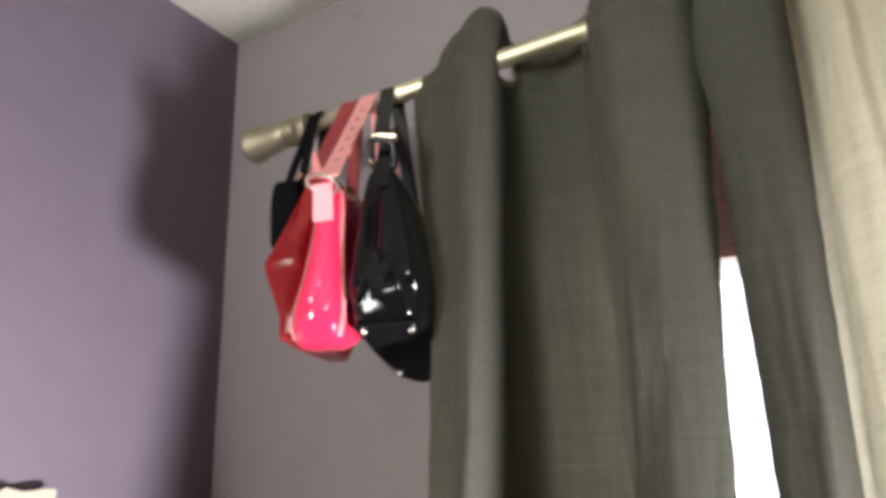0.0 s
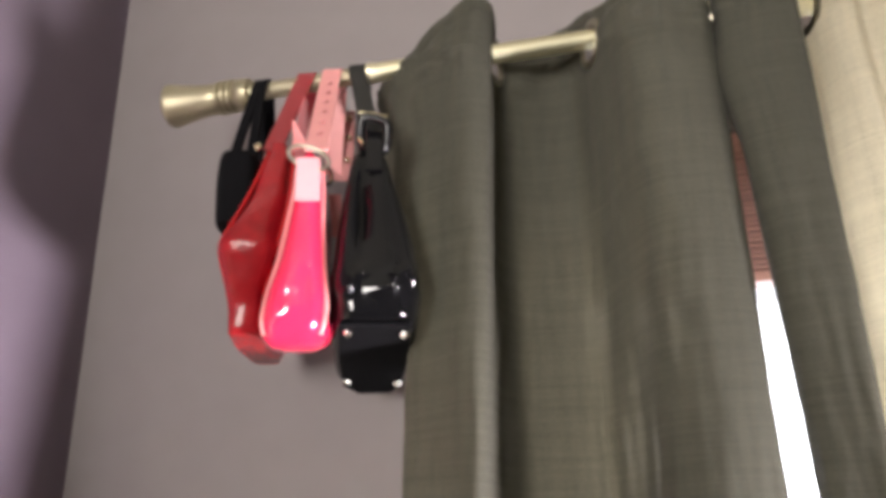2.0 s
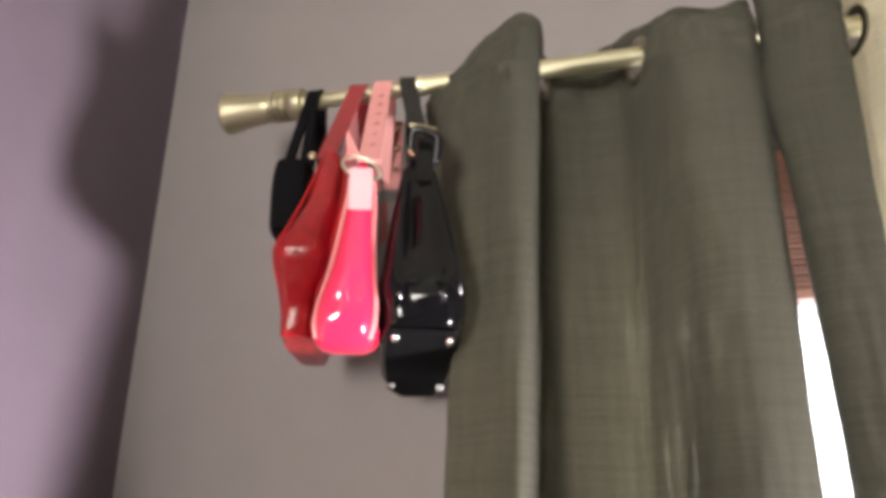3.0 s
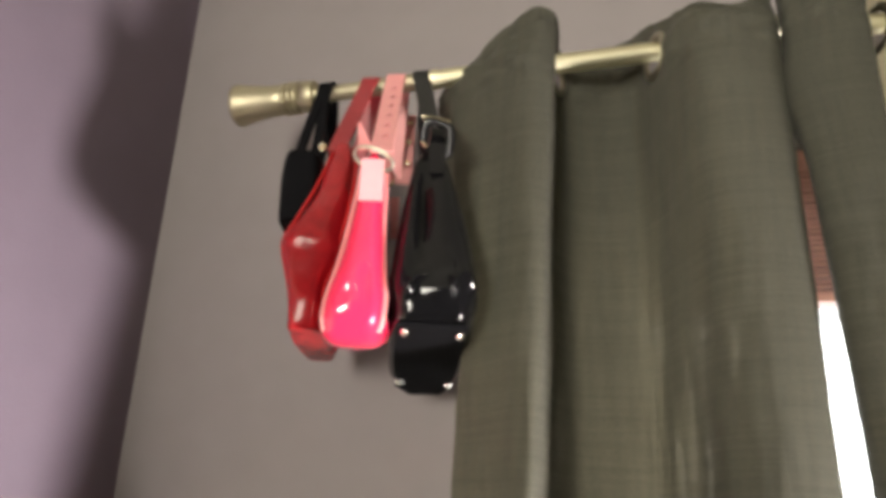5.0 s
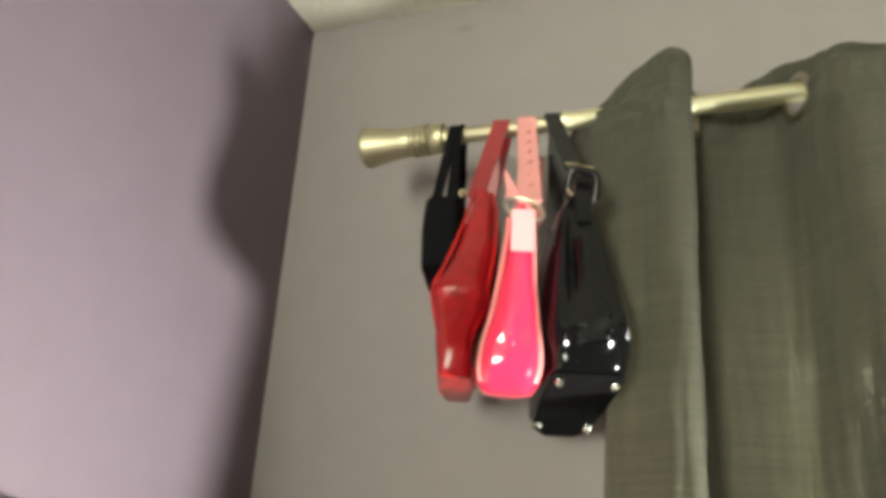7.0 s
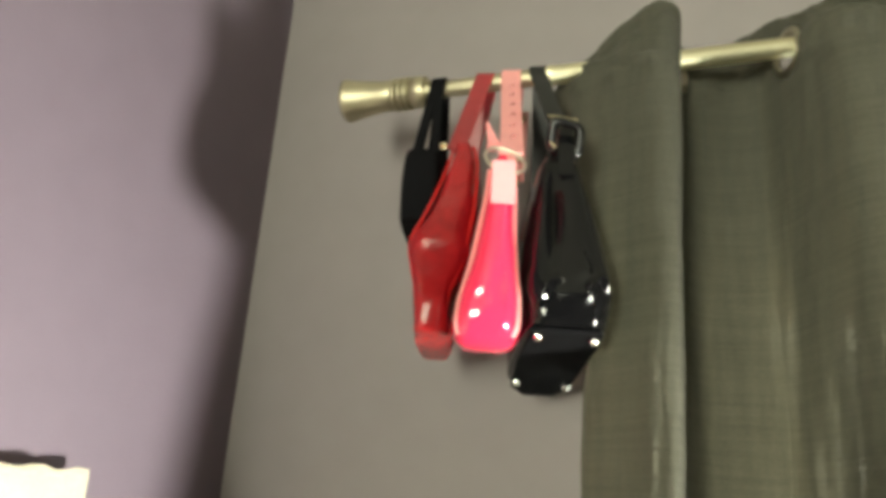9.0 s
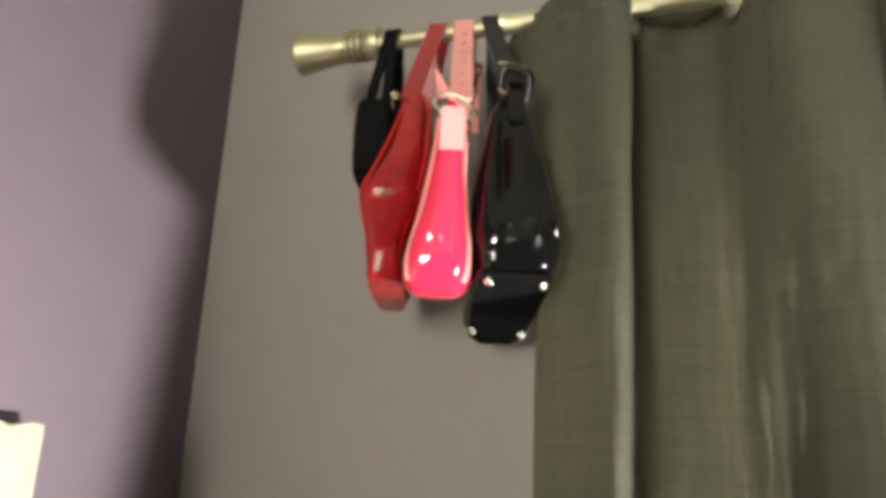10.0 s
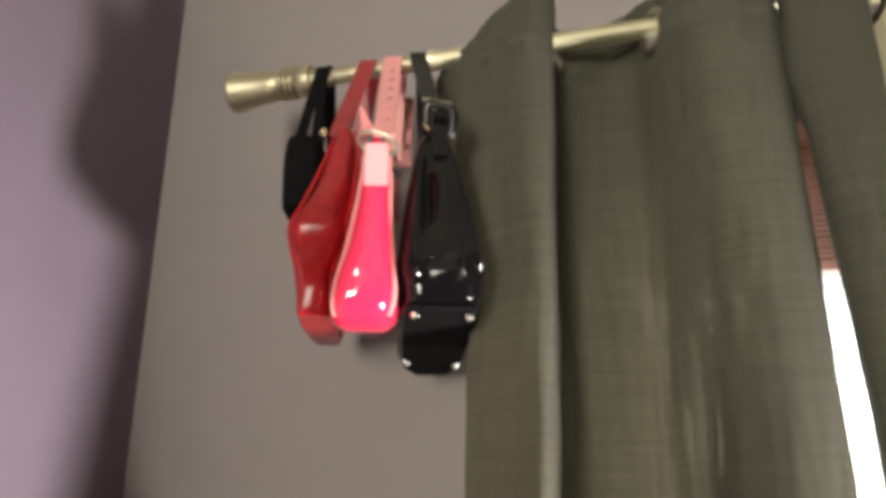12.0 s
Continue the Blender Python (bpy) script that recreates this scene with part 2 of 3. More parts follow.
def tube(points, radius, n=12, closed=False, bm=None):
    bm = bm or bmesh.new()
    pts = [Vector(q) for q in points]
    rings = []
    count = len(pts)
    up = None
    for i, q in enumerate(pts):
        a = pts[(i - 1) % count] if closed or i else q
        b = pts[(i + 1) % count] if closed or i < count - 1 else q
        d = (b - a).normalized()
        if up is None:
            up = d.orthogonal().normalized()
        up = (up - d * up.dot(d)).normalized()
        side = d.cross(up)
        rings.append([bm.verts.new(q + radius * (up * math.cos(2 * math.pi * k / n) + side * math.sin(2 * math.pi * k / n))) for k in range(n)])
    pairs = list(zip(rings, rings[1:]))
    if closed:
        pairs.append((rings[-1], rings[0]))
    for a, b in pairs:
        if closed and a is rings[-1]:
            shift = min(range(n), key=lambda s: (a[0].co - b[s].co).length)
            b = b[shift:] + b[:shift]
        for k in range(n):
            bm.faces.new((a[k], a[(k + 1) % n], b[(k + 1) % n], b[k]))
    if not closed:
        bm.faces.new(rings[0][::-1])
        bm.faces.new(rings[-1])
    bmesh.ops.recalc_face_normals(bm, faces=bm.faces)
    return bm


def ribbon(points, wide, thick, across, bm=None):
    """A flat strap along points; across(i) gives the direction of its width."""
    bm = bm or bmesh.new()
    pts = [Vector(q) for q in points]
    rings = []
    for i, q in enumerate(pts):
        d = (pts[min(i + 1, len(pts) - 1)] - pts[max(i - 1, 0)]).normalized()
        f = i / (len(pts) - 1)
        a = Vector(across(f))
        a = (a - d * a.dot(d)).normalized()
        nrm = d.cross(a)
        w = (wide(f) if callable(wide) else wide) / 2
        h = thick / 2
        rings.append([bm.verts.new(q + a * w * sx * k + nrm * h * sy) for sx, sy, k in ((-1, -1, .94), (1, -1, .94), (1, 0, 1), (1, 1, .94), (-1, 1, .94), (-1, 0, 1))])
    for a, b in zip(rings, rings[1:]):
        for k in range(6):
            bm.faces.new((a[k], a[(k + 1) % 6], b[(k + 1) % 6], b[k]))
    bm.faces.new(rings[0][::-1])
    bm.faces.new(rings[-1])
    bmesh.ops.recalc_face_normals(bm, faces=bm.faces)
    return bm


def loft(sections, bm=None, capped=True):
    """Closed sections of equally many points, lofted."""
    bm = bm or bmesh.new()
    rings = [[bm.verts.new(p) for p in s] for s in sections]
    n = len(rings[0])
    for a, b in zip(rings, rings[1:]):
        for k in range(n):
            bm.faces.new((a[k], a[(k + 1) % n], b[(k + 1) % n], b[k]))
    if capped:
        bm.faces.new(rings[0][::-1])
        bm.faces.new(rings[-1])
    bmesh.ops.recalc_face_normals(bm, faces=bm.faces)
    return bm


# ---- setting ----
CEIL = 2.508
ROOM_X, ROOM_Y = 4.4, -5.2
WX0, WX1, WZ0, WZ1 = 0.72, 1.98, 0.72, 1.995
bm = boxes(((-0.12, 0.0, 0.0), (WX0, 0.14, CEIL)), ((WX1, 0.0, 0.0), (ROOM_X, 0.14, CEIL)),
           ((WX0, 0.0, 0.0), (WX1, 0.14, WZ0)), ((WX0, 0.0, WZ1), (WX1, 0.14, CEIL)))
tagged(part("wall_north", bm, M_SHADOW_SPOT, smooth=False), "grey-mauve painted wall with a small painted-in shadow spot above the rod", "wall", kind="structure")
tagged(part("wall_west", boxes(((-0.12, ROOM_Y, 0.0), (0.0, 0.0, CEIL))), M_WALL, smooth=False), "purple painted side wall with a soft shadow by the corner", "wall", kind="structure")
tagged(part("wall_east", boxes(((ROOM_X, ROOM_Y, 0.0), (ROOM_X + 0.12, 0.14, CEIL))), M_WALL, smooth=False), "muted purple painted wall", "wall", kind="structure")
tagged(part("wall_south", boxes(((-0.12, ROOM_Y - 0.12, 0.0), (ROOM_X + 0.12, ROOM_Y, CEIL))), M_WALL, smooth=False), "muted purple painted wall", "wall", kind="structure")
tagged(part("ceiling", boxes(((-0.12, ROOM_Y - 0.12, CEIL), (ROOM_X + 0.12, 0.14, CEIL + 0.1))), M_CEIL, smooth=False), "off-white textured ceiling", "ceiling", kind="structure")
tagged(part("floor", boxes(((-0.12, ROOM_Y - 0.12, -0.1), (ROOM_X + 0.12, 0.14, 0.0))), M_FLOOR, smooth=False), "beige carpeted floor", "floor", kind="structure")

# window behind the curtain
window = thing("window_1", "white-framed bright window behind the curtain", "window", kind="structure")
bm = boxes(((WX0, 0.05, WZ0), (WX0 + 0.03, 0.11, WZ1)), ((WX1 - 0.05, 0.05, WZ0), (WX1, 0.11, WZ1)),
           ((WX0 + 0.03, 0.05, WZ0), (WX1 - 0.05, 0.11, WZ0 + 0.06)), ((WX0 + 0.03, 0.05, WZ1 - 0.06), (WX1 - 0.05, 0.11, WZ1)))
part("window_frame", bm, M_WHITE, window, smooth=False)
part("window_sill", boxes(((WX0 - 0.03, -0.045, WZ0 - 0.03), (WX1 + 0.03, -0.001, WZ0)), bevel=0.004), M_WHITE, window)
pane = part("pane", boxes(((WX0 + 0.03, 0.078, WZ0 + 0.06), (WX1 - 0.05, 0.083, WZ1 - 0.06))), glass(), window, smooth=False)
pane.visible_shadow = False
tagged(part("backdrop", boxes(((-6, 8.0, -4), (9, 8.05, 9))), glow("bright_overcast_distance", (0.95, 0.97, 1.0), 2.2), smooth=False), "bright white overcast daylight outside the window", "backdrop", kind="structure")

# raised wooden blind
blind = thing("window_blind", "red-brown wooden slat blind pulled up to the window head", "blind")
part("headrail", boxes(((WX0 + 0.008, 0.004, 1.952), (WX1 - 0.008, 0.046, 1.990)), bevel=0.003), M_SLAT, blind)
for i in range(22):
    z = 1.756 + i * 0.0089
    dx = 0.002 * math.sin(i * 2.3)
    part("slat", boxes(((WX0 + 0.012 + dx, 0.002 + dx, z), (WX1 - 0.012 + dx, 0.048 + dx, z + 0.0042))), M_SLAT, blind, smooth=False)
part("bottom_rail", boxes(((WX0 + 0.01, 0.001, 1.735), (WX1 - 0.01, 0.049, 1.752)), bevel=0.003), M_SLAT, blind)

# cream headboard by the side wall
HB = thing("headboard", "cream quilted fabric headboard standing against the purple wall", "headboard")
bm = bmesh.new()
NY, NZ = 120, 100
y0, y1, z0, z1 = -2.0, -0.386, 0.0, 1.431
for j in range(NZ + 1):
    for i in range(NY + 1):
        y, z = y0 + (y1 - y0) * i / NY, z0 + (z1 - z0) * j / NZ
        edge = min(i / NY, 1 - i / NY, 1 - j / NZ) * 60
        puff = 0.5 + 0.5 * math.cos(2 * math.pi * y / 0.042) * math.cos(2 * math.pi * z / 0.042)
        bm.verts.new((0.060 + 0.010 * puff - (0.014 * max(0, 1 - edge / 2) ** 2), y, z + (0.0025 * math.sin(y * 90) if j == NZ else 0)))
bm.verts.ensure_lookup_table()
for j in range(NZ):
    for i in range(NY):
        a = j * (NY + 1) + i
        bm.faces.new([bm.verts[k] for k in (a, a + 1, a + NY + 2, a + NY + 1)])
part("quilted_front", bm, M_CREAM, HB)
part("back_panel", boxes(((0.004, y0, 0.0), (0.056, y1, z1 - 0.003)), bevel=0.006), M_CREAM, HB)

# ceiling light with three bare bulbs
M_BULB = glow("lit_bulb", (1.0, 0.95, 0.80), BULB_GLOW)
lamp = thing("ceiling_light", "brushed nickel ceiling light with three lit bulbs", "ceiling light")
bm = bmesh.new()
bmesh.ops.create_cone(bm, cap_ends=True, segments=32, radius1=0.05, radius2=0.075, depth=0.035, matrix=Matrix.Translation(CL + Vector((0, 0, -0.0095))))
part("canopy", bm, M_NICKEL, lamp)
part("stem", tube([CL + Vector((0, 0, -0.025)), CL + Vector((0, 0, -0.20))], 0.009), M_NICKEL, lamp)
for p in BULBS:
    c = CL + Vector((0, 0, -0.19))
    part("arm", tube(spline([c, c.lerp(p, 0.6) + Vector((0, 0, 0.04)), p + Vector((0, 0, 0.085))], 6), 0.006), M_NICKEL, lamp)
    part("socket", tube([p + Vector((0, 0, 0.09)), p + Vector((0, 0, 0.042))], 0.016, 16), M_WHITE, lamp)
    bm = bmesh.new()
    bmesh.ops.create_uvsphere(bm, u_segments=20, v_segments=14, radius=1.0, matrix=Matrix.LocRotScale(p + Vector((0, 0, 0.012)), None, (0.025, 0.025, 0.033)))
    part("bulb", bm, M_BULB, lamp, "glowing glass bulb")

# ---- curtain rod ----
RY, RZ = -0.219, 2.06
HOLE_Z = RZ - 0.008  # the rings hang on the rod
rod = thing("curtain_rod", "brushed nickel telescoping curtain rod with a flared finial", "curtain rod")
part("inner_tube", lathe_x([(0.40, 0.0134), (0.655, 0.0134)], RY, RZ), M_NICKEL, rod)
part("outer_tube", lathe_x([(0.629, 0.0135), (0.630, 0.0160), (0.640, 0.0160), (0.642, 0.0146), (2.3, 0.0146)], RY, RZ), M_LIT_NICKEL, rod)
prof = [(0.2765, 0.0), (0.2765, 0.030), (0.2772, 0.0348), (0.2795, 0.0362), (0.284, 0.0358), (0.295, 0.0332), (0.31, 0.0305), (0.33, 0.0275), (0.35, 0.0256), (0.364, 0.0252)]
for x in (0.367, 0.378, 0.389):
    prof += [(x, 0.0236), (x + 0.001, 0.0258), (x + 0.0035, 0.0276), (x + 0.0065, 0.0276), (x + 0.009, 0.0258), (x + 0.0098, 0.0236)]
prof += [(0.401, 0.0245), (0.403, 0.0262), (0.418, 0.0258), (0.4255, 0.0245), (0.4265, 0.0225), (0.4265, 0.0165), (0.434, 0.0158), (0.4342, 0.0135)]
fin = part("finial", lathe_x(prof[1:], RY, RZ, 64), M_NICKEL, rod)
for o in rod.children:
    if o.name.startswith(("finial", "inner_tube")):
        for v in o.data.vertices:
            d = max(0.0, 0.66 - v.co.x)
            v.co.y += 0.036 * d
            v.co.z += 0.013 * d
bm = boxes(((2.24, -0.205, 2.035), (2.262, 0.0, 2.052)), ((2.225, -0.012, 1.99), (2.277, 0.0, 2.1)), bevel=0.003)
part("bracket", bm, M_NICKEL, rod)


# ---- curtains ----
def curtain(plan_top, plan_low, hem_rise, z_low, holes, name, label, cloth_mat, tuck=(0.0, 1.67, 0.11, 3.5)):
    """A grommet curtain hung on the rod. Plans give its folds at rod height and at 1.45 m."""
    c = thing(name, label, "curtain", "curtains on the rod")
    n = 14
    a, b = np.array(spline(plan_top, n)), np.array(spline(plan_low, n))
    rise = [q[0] for q in spline([(h,) for h in hem_rise], n)]
    run = np.concatenate([[0], np.cumsum(np.linalg.norm(np.diff(a, axis=0), axis=1))])
    top = 2.150
    heights = [top - 0.0, top - 0.004] + [top - 0.008 * k for k in range(1, 20)] + list(np.linspace(top - 0.165, 1.2, 56)) + list(np.linspace(1.15, z_low, 14))
    bm = bmesh.new()
    uvl = bm.loops.layers.uv.new("UVMap")
    grid, uvs = [], {}
    for z in heights:
        f = (RZ - z) / (RZ - 1.43)
        f = max(f, 0.0)
        row = []
        for i, s in enumerate(run):
            p = a[i] + (b[i] - a[i]) * f
            p = p + np.array((tuck[0] * max(0.0, 1 - i / (tuck[3] * n)) * math.exp(-((z - tuck[1]) / tuck[2]) ** 2), 0.0))
            sag = rise[i] + 0.002 * noise.noise(Vector((s * 30, 0.0, 5.0)))
            wr = 0.0022 * noise.noise(Vector((s * 16, z * 7, 3.1))) + 0.0012 * noise.noise(Vector((s * 60, z * 22, 9.0)))
            hem = 0.011 * noise.noise(Vector((s * 26, z * 55, 1.0))) * min(1.0, max(0.0, (z - 1.98) / 0.05)) if z > 1.98 else 0.0
            crease = 1 - min(1.0, 5 * abs(noise.noise(Vector((s * 11, z * 26 + s * 5, 4.0)))))
            hem -= 0.006 * crease * math.exp(-((z - 2.04) / 0.035) ** 2)
            v = bm.verts.new((p[0] + wr, p[1] + wr * 1.5 + hem + 0.4 * max(0.0, z - RZ), z + sag * max(0.0, 1 - (top - z) / 0.09)))
            uvs[v] = (s, z)
            row.append(v)
        grid.append(row)
    for r0, r1 in zip(grid, grid[1:]):
        for i in range(len(run) - 1):
            fc = bm.faces.new((r0[i], r1[i], r1[i + 1], r0[i + 1]))
            for lp in fc.loops:
                lp[uvl].uv = uvs[lp.vert]
    # cut the grommet openings
    gone = []
    centres = []
    for s0 in holes:
        k = int(np.argmin(abs(run - s0)))
        centres.append((Vector((*a[k], HOLE_Z)), Vector((*(a[min(k + 1, len(a) - 1)] - a[max(k - 1, 0)]), 0)).normalized()))
        for fc in bm.faces:
            m = sum((Vector(uvs[v]) for v in fc.verts), Vector((0, 0))) / 4
            if math.hypot(m.x - run[k], m.y - HOLE_Z) < 0.029:
                gone.append(fc)
    bmesh.ops.delete(bm, geom=list(set(gone)), context="FACES")
    cloth = part("cloth", bm, cloth_mat, c)
    for ctr, d in centres:
        nrm = d.cross(Vector((0, 0, 1)))
        bm = bmesh.new()
        rings = []
        for t in np.linspace(0, 2 * math.pi, 40, endpoint=False):
            rad = d * math.cos(t) + Vector((0, 0, math.sin(t)))
            rings.append([bm.verts.new(ctr + rad * r + nrm * h) for r, h in ((0.0235, 0.0), (0.026, 0.0034), (0.031, 0.0042), (0.036, 0.0018), (0.036, -0.0018), (0.031, -0.0042), (0.026, -0.0034))])
        for i in range(40):
            p, q = rings[i], rings[(i + 1) % 40]
            for k in range(7):
                bm.faces.new((p[k], p[(k + 1) % 7], q[(k + 1) % 7], q[k]))
        bmesh.ops.recalc_face_normals(bm, faces=bm.faces)
        part("grommet", bm, M_GROM, c, "brushed metal eyelet ring")
    return c


def run_at(plan, k):
    a = np.array(spline(plan, 14))
    run = np.concatenate([[0], np.cumsum(np.linalg.norm(np.diff(a, axis=0), axis=1))])
    return run[min(k * 14, len(run) - 1)]


T1 = [(0.622, -0.160), (0.643, -0.190), (0.668, -0.219), (0.712, -0.243), (0.758, -0.262), (0.800, -0.266), (0.827, -0.245), (0.824, -0.205), (0.846, -0.168), (0.892, -0.150), (0.938, -0.160),
      (0.970, -0.219), (0.994, -0.268), (1.030, -0.300), (1.080, -0.296), (1.126, -0.268), (1.140, -0.222), (1.148, -0.180), (1.165, -0.150)]
B1 = [(0.680, -0.165), (0.683, -0.195), (0.690, -0.235), (0.700, -0.265), (0.744, -0.300), (0.790, -0.342), (0.814, -0.336), (0.819, -0.235), (0.836, -0.172), (0.880, -0.156), (0.930, -0.150),
      (0.953, -0.166), (0.986, -0.246), (1.014, -0.338), (1.060, -0.368), (1.103, -0.364), (1.119, -0.344), (1.066, -0.280), (1.000, -0.240)]
D1 = [-0.070, -0.066, -0.058, -0.040, -0.004, 0.010, 0.0, -0.030, -0.030, -0.014, 0.010, -0.015, -0.040, -0.050, -0.054, -0.030, -0.030, -0.035, -0.030]
curtain(T1, B1, D1, 0.06, [run_at(T1, k) for k in (7, 11, 16)], "curtain", "dark charcoal slub linen curtain on metal grommets", M_CURTAIN, (0.035, 1.67, 0.11, 3.5))
T2 = [(1.196, -0.150), (1.166, -0.172), (1.153, -0.215), (1.136, -0.258), (1.148, -0.288), (1.200, -0.300), (1.232, -0.290), (1.241, -0.240), (1.242, -0.190), (1.226, -0.160)]
B2 = [(1.205, -0.240), (1.178, -0.270), (1.158, -0.305), (1.152, -0.335), (1.163, -0.356), (1.195, -0.368), (1.216, -0.366), (1.224, -0.310), (1.226, -0.250), (1.214, -0.215)]
D2 = [-0.03, -0.02, -0.01, 0.0, 0.005, 0.01, 0.01, 0.0, -0.01, -0.02]
curtain(T2, B2, D2, 0.06, [run_at(T2, k) for k in (2,)], "curtain", "narrow dark charcoal slub linen curtain gathered in one fold", M_CURTAIN, (-0.026, 1.93, 0.065, 6.0))
T3 = [(1.188, -0.125), (1.222, -0.128), (1.250, -0.150), (1.262, -0.219), (1.280, -0.250), (1.302, -0.262), (1.318, -0.250), (1.336, -0.262), (1.360, -0.272), (1.385, -0.255), (1.396, -0.219), (1.41, -0.170), (1.45, -0.150), (1.50, -0.17),
      (1.522, -0.219), (1.55, -0.27), (1.60, -0.29), (1.65, -0.27), (1.67, -0.219), (1.69, -0.165), (1.74, -0.15), (1.79, -0.17), (1.812, -0.219), (1.84, -0.27), (1.89, -0.28)]
B3 = [(1.186, -0.165), (1.214, -0.170), (1.238, -0.195), (1.252, -0.262), (1.280, -0.300), (1.306, -0.312), (1.324, -0.286), (1.345, -0.305), (1.375, -0.325), (1.405, -0.31), (1.42, -0.25), (1.435, -0.18), (1.47, -0.155), (1.515, -0.18),
      (1.535, -0.24), (1.56, -0.30), (1.61, -0.33), (1.66, -0.30), (1.68, -0.24), (1.70, -0.17), (1.75, -0.15), (1.80, -0.18), (1.822, -0.24), (1.85, -0.30), (1.90, -0.31)]
D3 = [0.012 * math.sin(k * 1.9) for k in range(len(T3))]
curtain(T3, B3, D3, 0.06, [run_at(T3, k) for k in (3, 10, 14, 18, 22)], "curtain", "beige slub linen curtain lit brightly from the side", M_BEIGE)


# ---- handbags ----
def rounded(front, back, half, w, n=10, sq=0.5):
    """A rounded rectangle in a level plane: along -y front, +y back, half its thickness in x."""
    out = []
    for k in range(4 * n):
        t = 2 * math.pi * k / (4 * n)
        c, s = math.cos(t), math.sin(t)
        x = half * math.copysign(abs(c) ** sq, c)
        y = math.copysign(abs(s) ** sq, s)
        out.append((x, y * (back if y > 0 else -front), w))
    return out


def bag_body(rows, n=10, sq=0.5, dent=0.0, tops=6):
    """rows: (height, front y, back y, half thickness, x shift). Smoothed between the rows."""
    fine = spline(rows, tops)
    secs = []
    for w, f, b, h, dx in fine:
        c, L = (f + b) / 2, (b - f) / 2
        sec = []
        for x, y, z in rounded(-L, L, h, w, n, sq):
            wob = dent * noise.noise(Vector((x * 22, y * 16, w * 20)))
            sec.append((x + dx + wob, c + y + wob * 0.6, z))
        secs.append(sec)
    return loft(secs)


def strap_over(x0, foot_front, foot_back, wide, thick, mat_, parent, name="strap", over=0.0125, label="", x1=None, tw=0.0):
    """A strap from a front foot over the rod to a back foot; all in world places, and the parent's pose is undone."""
    r = over + thick / 2
    arc = [(x0, RY - r * math.cos(t), RZ + r * math.sin(t)) for t in np.linspace(0.15, math.pi - 0.15, 9)]
    f, b = np.array(foot_front), np.array(foot_back)
    pts = [tuple(f + (np.array(arc[0]) - f) * k / 6) for k in range(6)] + arc + [tuple(np.array(arc[-1]) + (b - np.array(arc[-1])) * k / 6) for k in range(1, 7)]
    return part(name, ribbon(pts, wide, thick, lambda q: (1, tw * (1 - q), 0)), mat_, parent, label)


def ring_mesh(centre, u, v, ru, rv, r, bm=None):
    c, u, v = Vector(centre), Vector(u).normalized(), Vector(v).normalized()
    return tube([c + u * ru * math.cos(t) + v * rv * math.sin(t) for t in np.linspace(0, 2 * math.pi, 36, endpoint=False)], r, 10, True, bm)


def placed(bm, m):
    bmesh.ops.transform(bm, matrix=m, verts=bm.verts)
    return bm


# small black bag
bag = thing("handbag", "small black fabric handbag hanging by its handles from the rod", "handbag", "handbags on the rod")
MB = pose(0.449, -0.232, 0.0, 0, 0, 14)
part("body", placed(bag_body([(1.790, -0.096, 0.10, 0.025, 0.002), (1.796, -0.102, 0.106, 0.030, 0.002), (1.845, -0.102, 0.104, 0.031, 0.001), (1.890, -0.097, 0.1, 0.028, 0), (1.901, -0.094, 0.096, 0.023, 0)], sq=0.32, dent=0.003), MB), M_BLACK, bag)
for dx in (-0.013, 0.014):
    strap_over(0.452 + dx * 0.25, MB @ Vector((dx, -0.07, 1.89)), MB @ Vector((dx, 0.07, 1.89)), 0.016, 0.005, M_BLACK, bag, "handle", 0.0122)

# red bag
bag = thing("handbag", "glossy red vinyl shoulder bag hanging from the rod", "handbag", "handbags on the rod")
MR = pose(0.497, -0.232, 0.0, 0, 0, 16)
RED = [(1.629, -0.104, 0.09, 0.017, -0.018), (1.632, -0.112, 0.10, 0.021, -0.018), (1.665, -0.121, 0.12, 0.022, -0.018), (1.69, -0.134, 0.135, 0.027, -0.017), (1.728, -0.152, 0.145, 0.040, -0.013), (1.748, -0.153, 0.145, 0.040, -0.012), (1.78, -0.142, 0.12, 0.036, -0.003), (1.83, -0.120, 0.095, 0.029, 0.006), (1.88, -0.098, 0.085, 0.022, 0.011), (1.91, -0.085, 0.078, 0.015, 0.010)]
part("body", placed(bag_body(RED, sq=0.42, dent=0.009), MR), M_RED, bag)
for sx in (-1, 1):
    pts = [MR @ Vector((dx + sx * h * 0.90, (f + b) / 2 - (b - f) / 2 * 0.84, w)) for w, f, b, h, dx in spline(RED[1:], 5)]
    part("piping", tube(pts, 0.0026, 8), M_REDPIPE, bag)
strap_over(0.530, MR @ Vector((0, -0.08, 1.90)), MR @ Vector((0, 0.085, 1.90)), 0.027, 0.004, M_REDSTRAP, bag, "strap", 0.0122, "duller red strap", tw=0.3)
part("rivet", ring_mesh(MR @ Vector((-0.018, -0.092, 1.90)), (1, 0, 0), (0, 0, 1), 0.004, 0.004, 0.002), M_BRASS, bag, "small brass rivet")

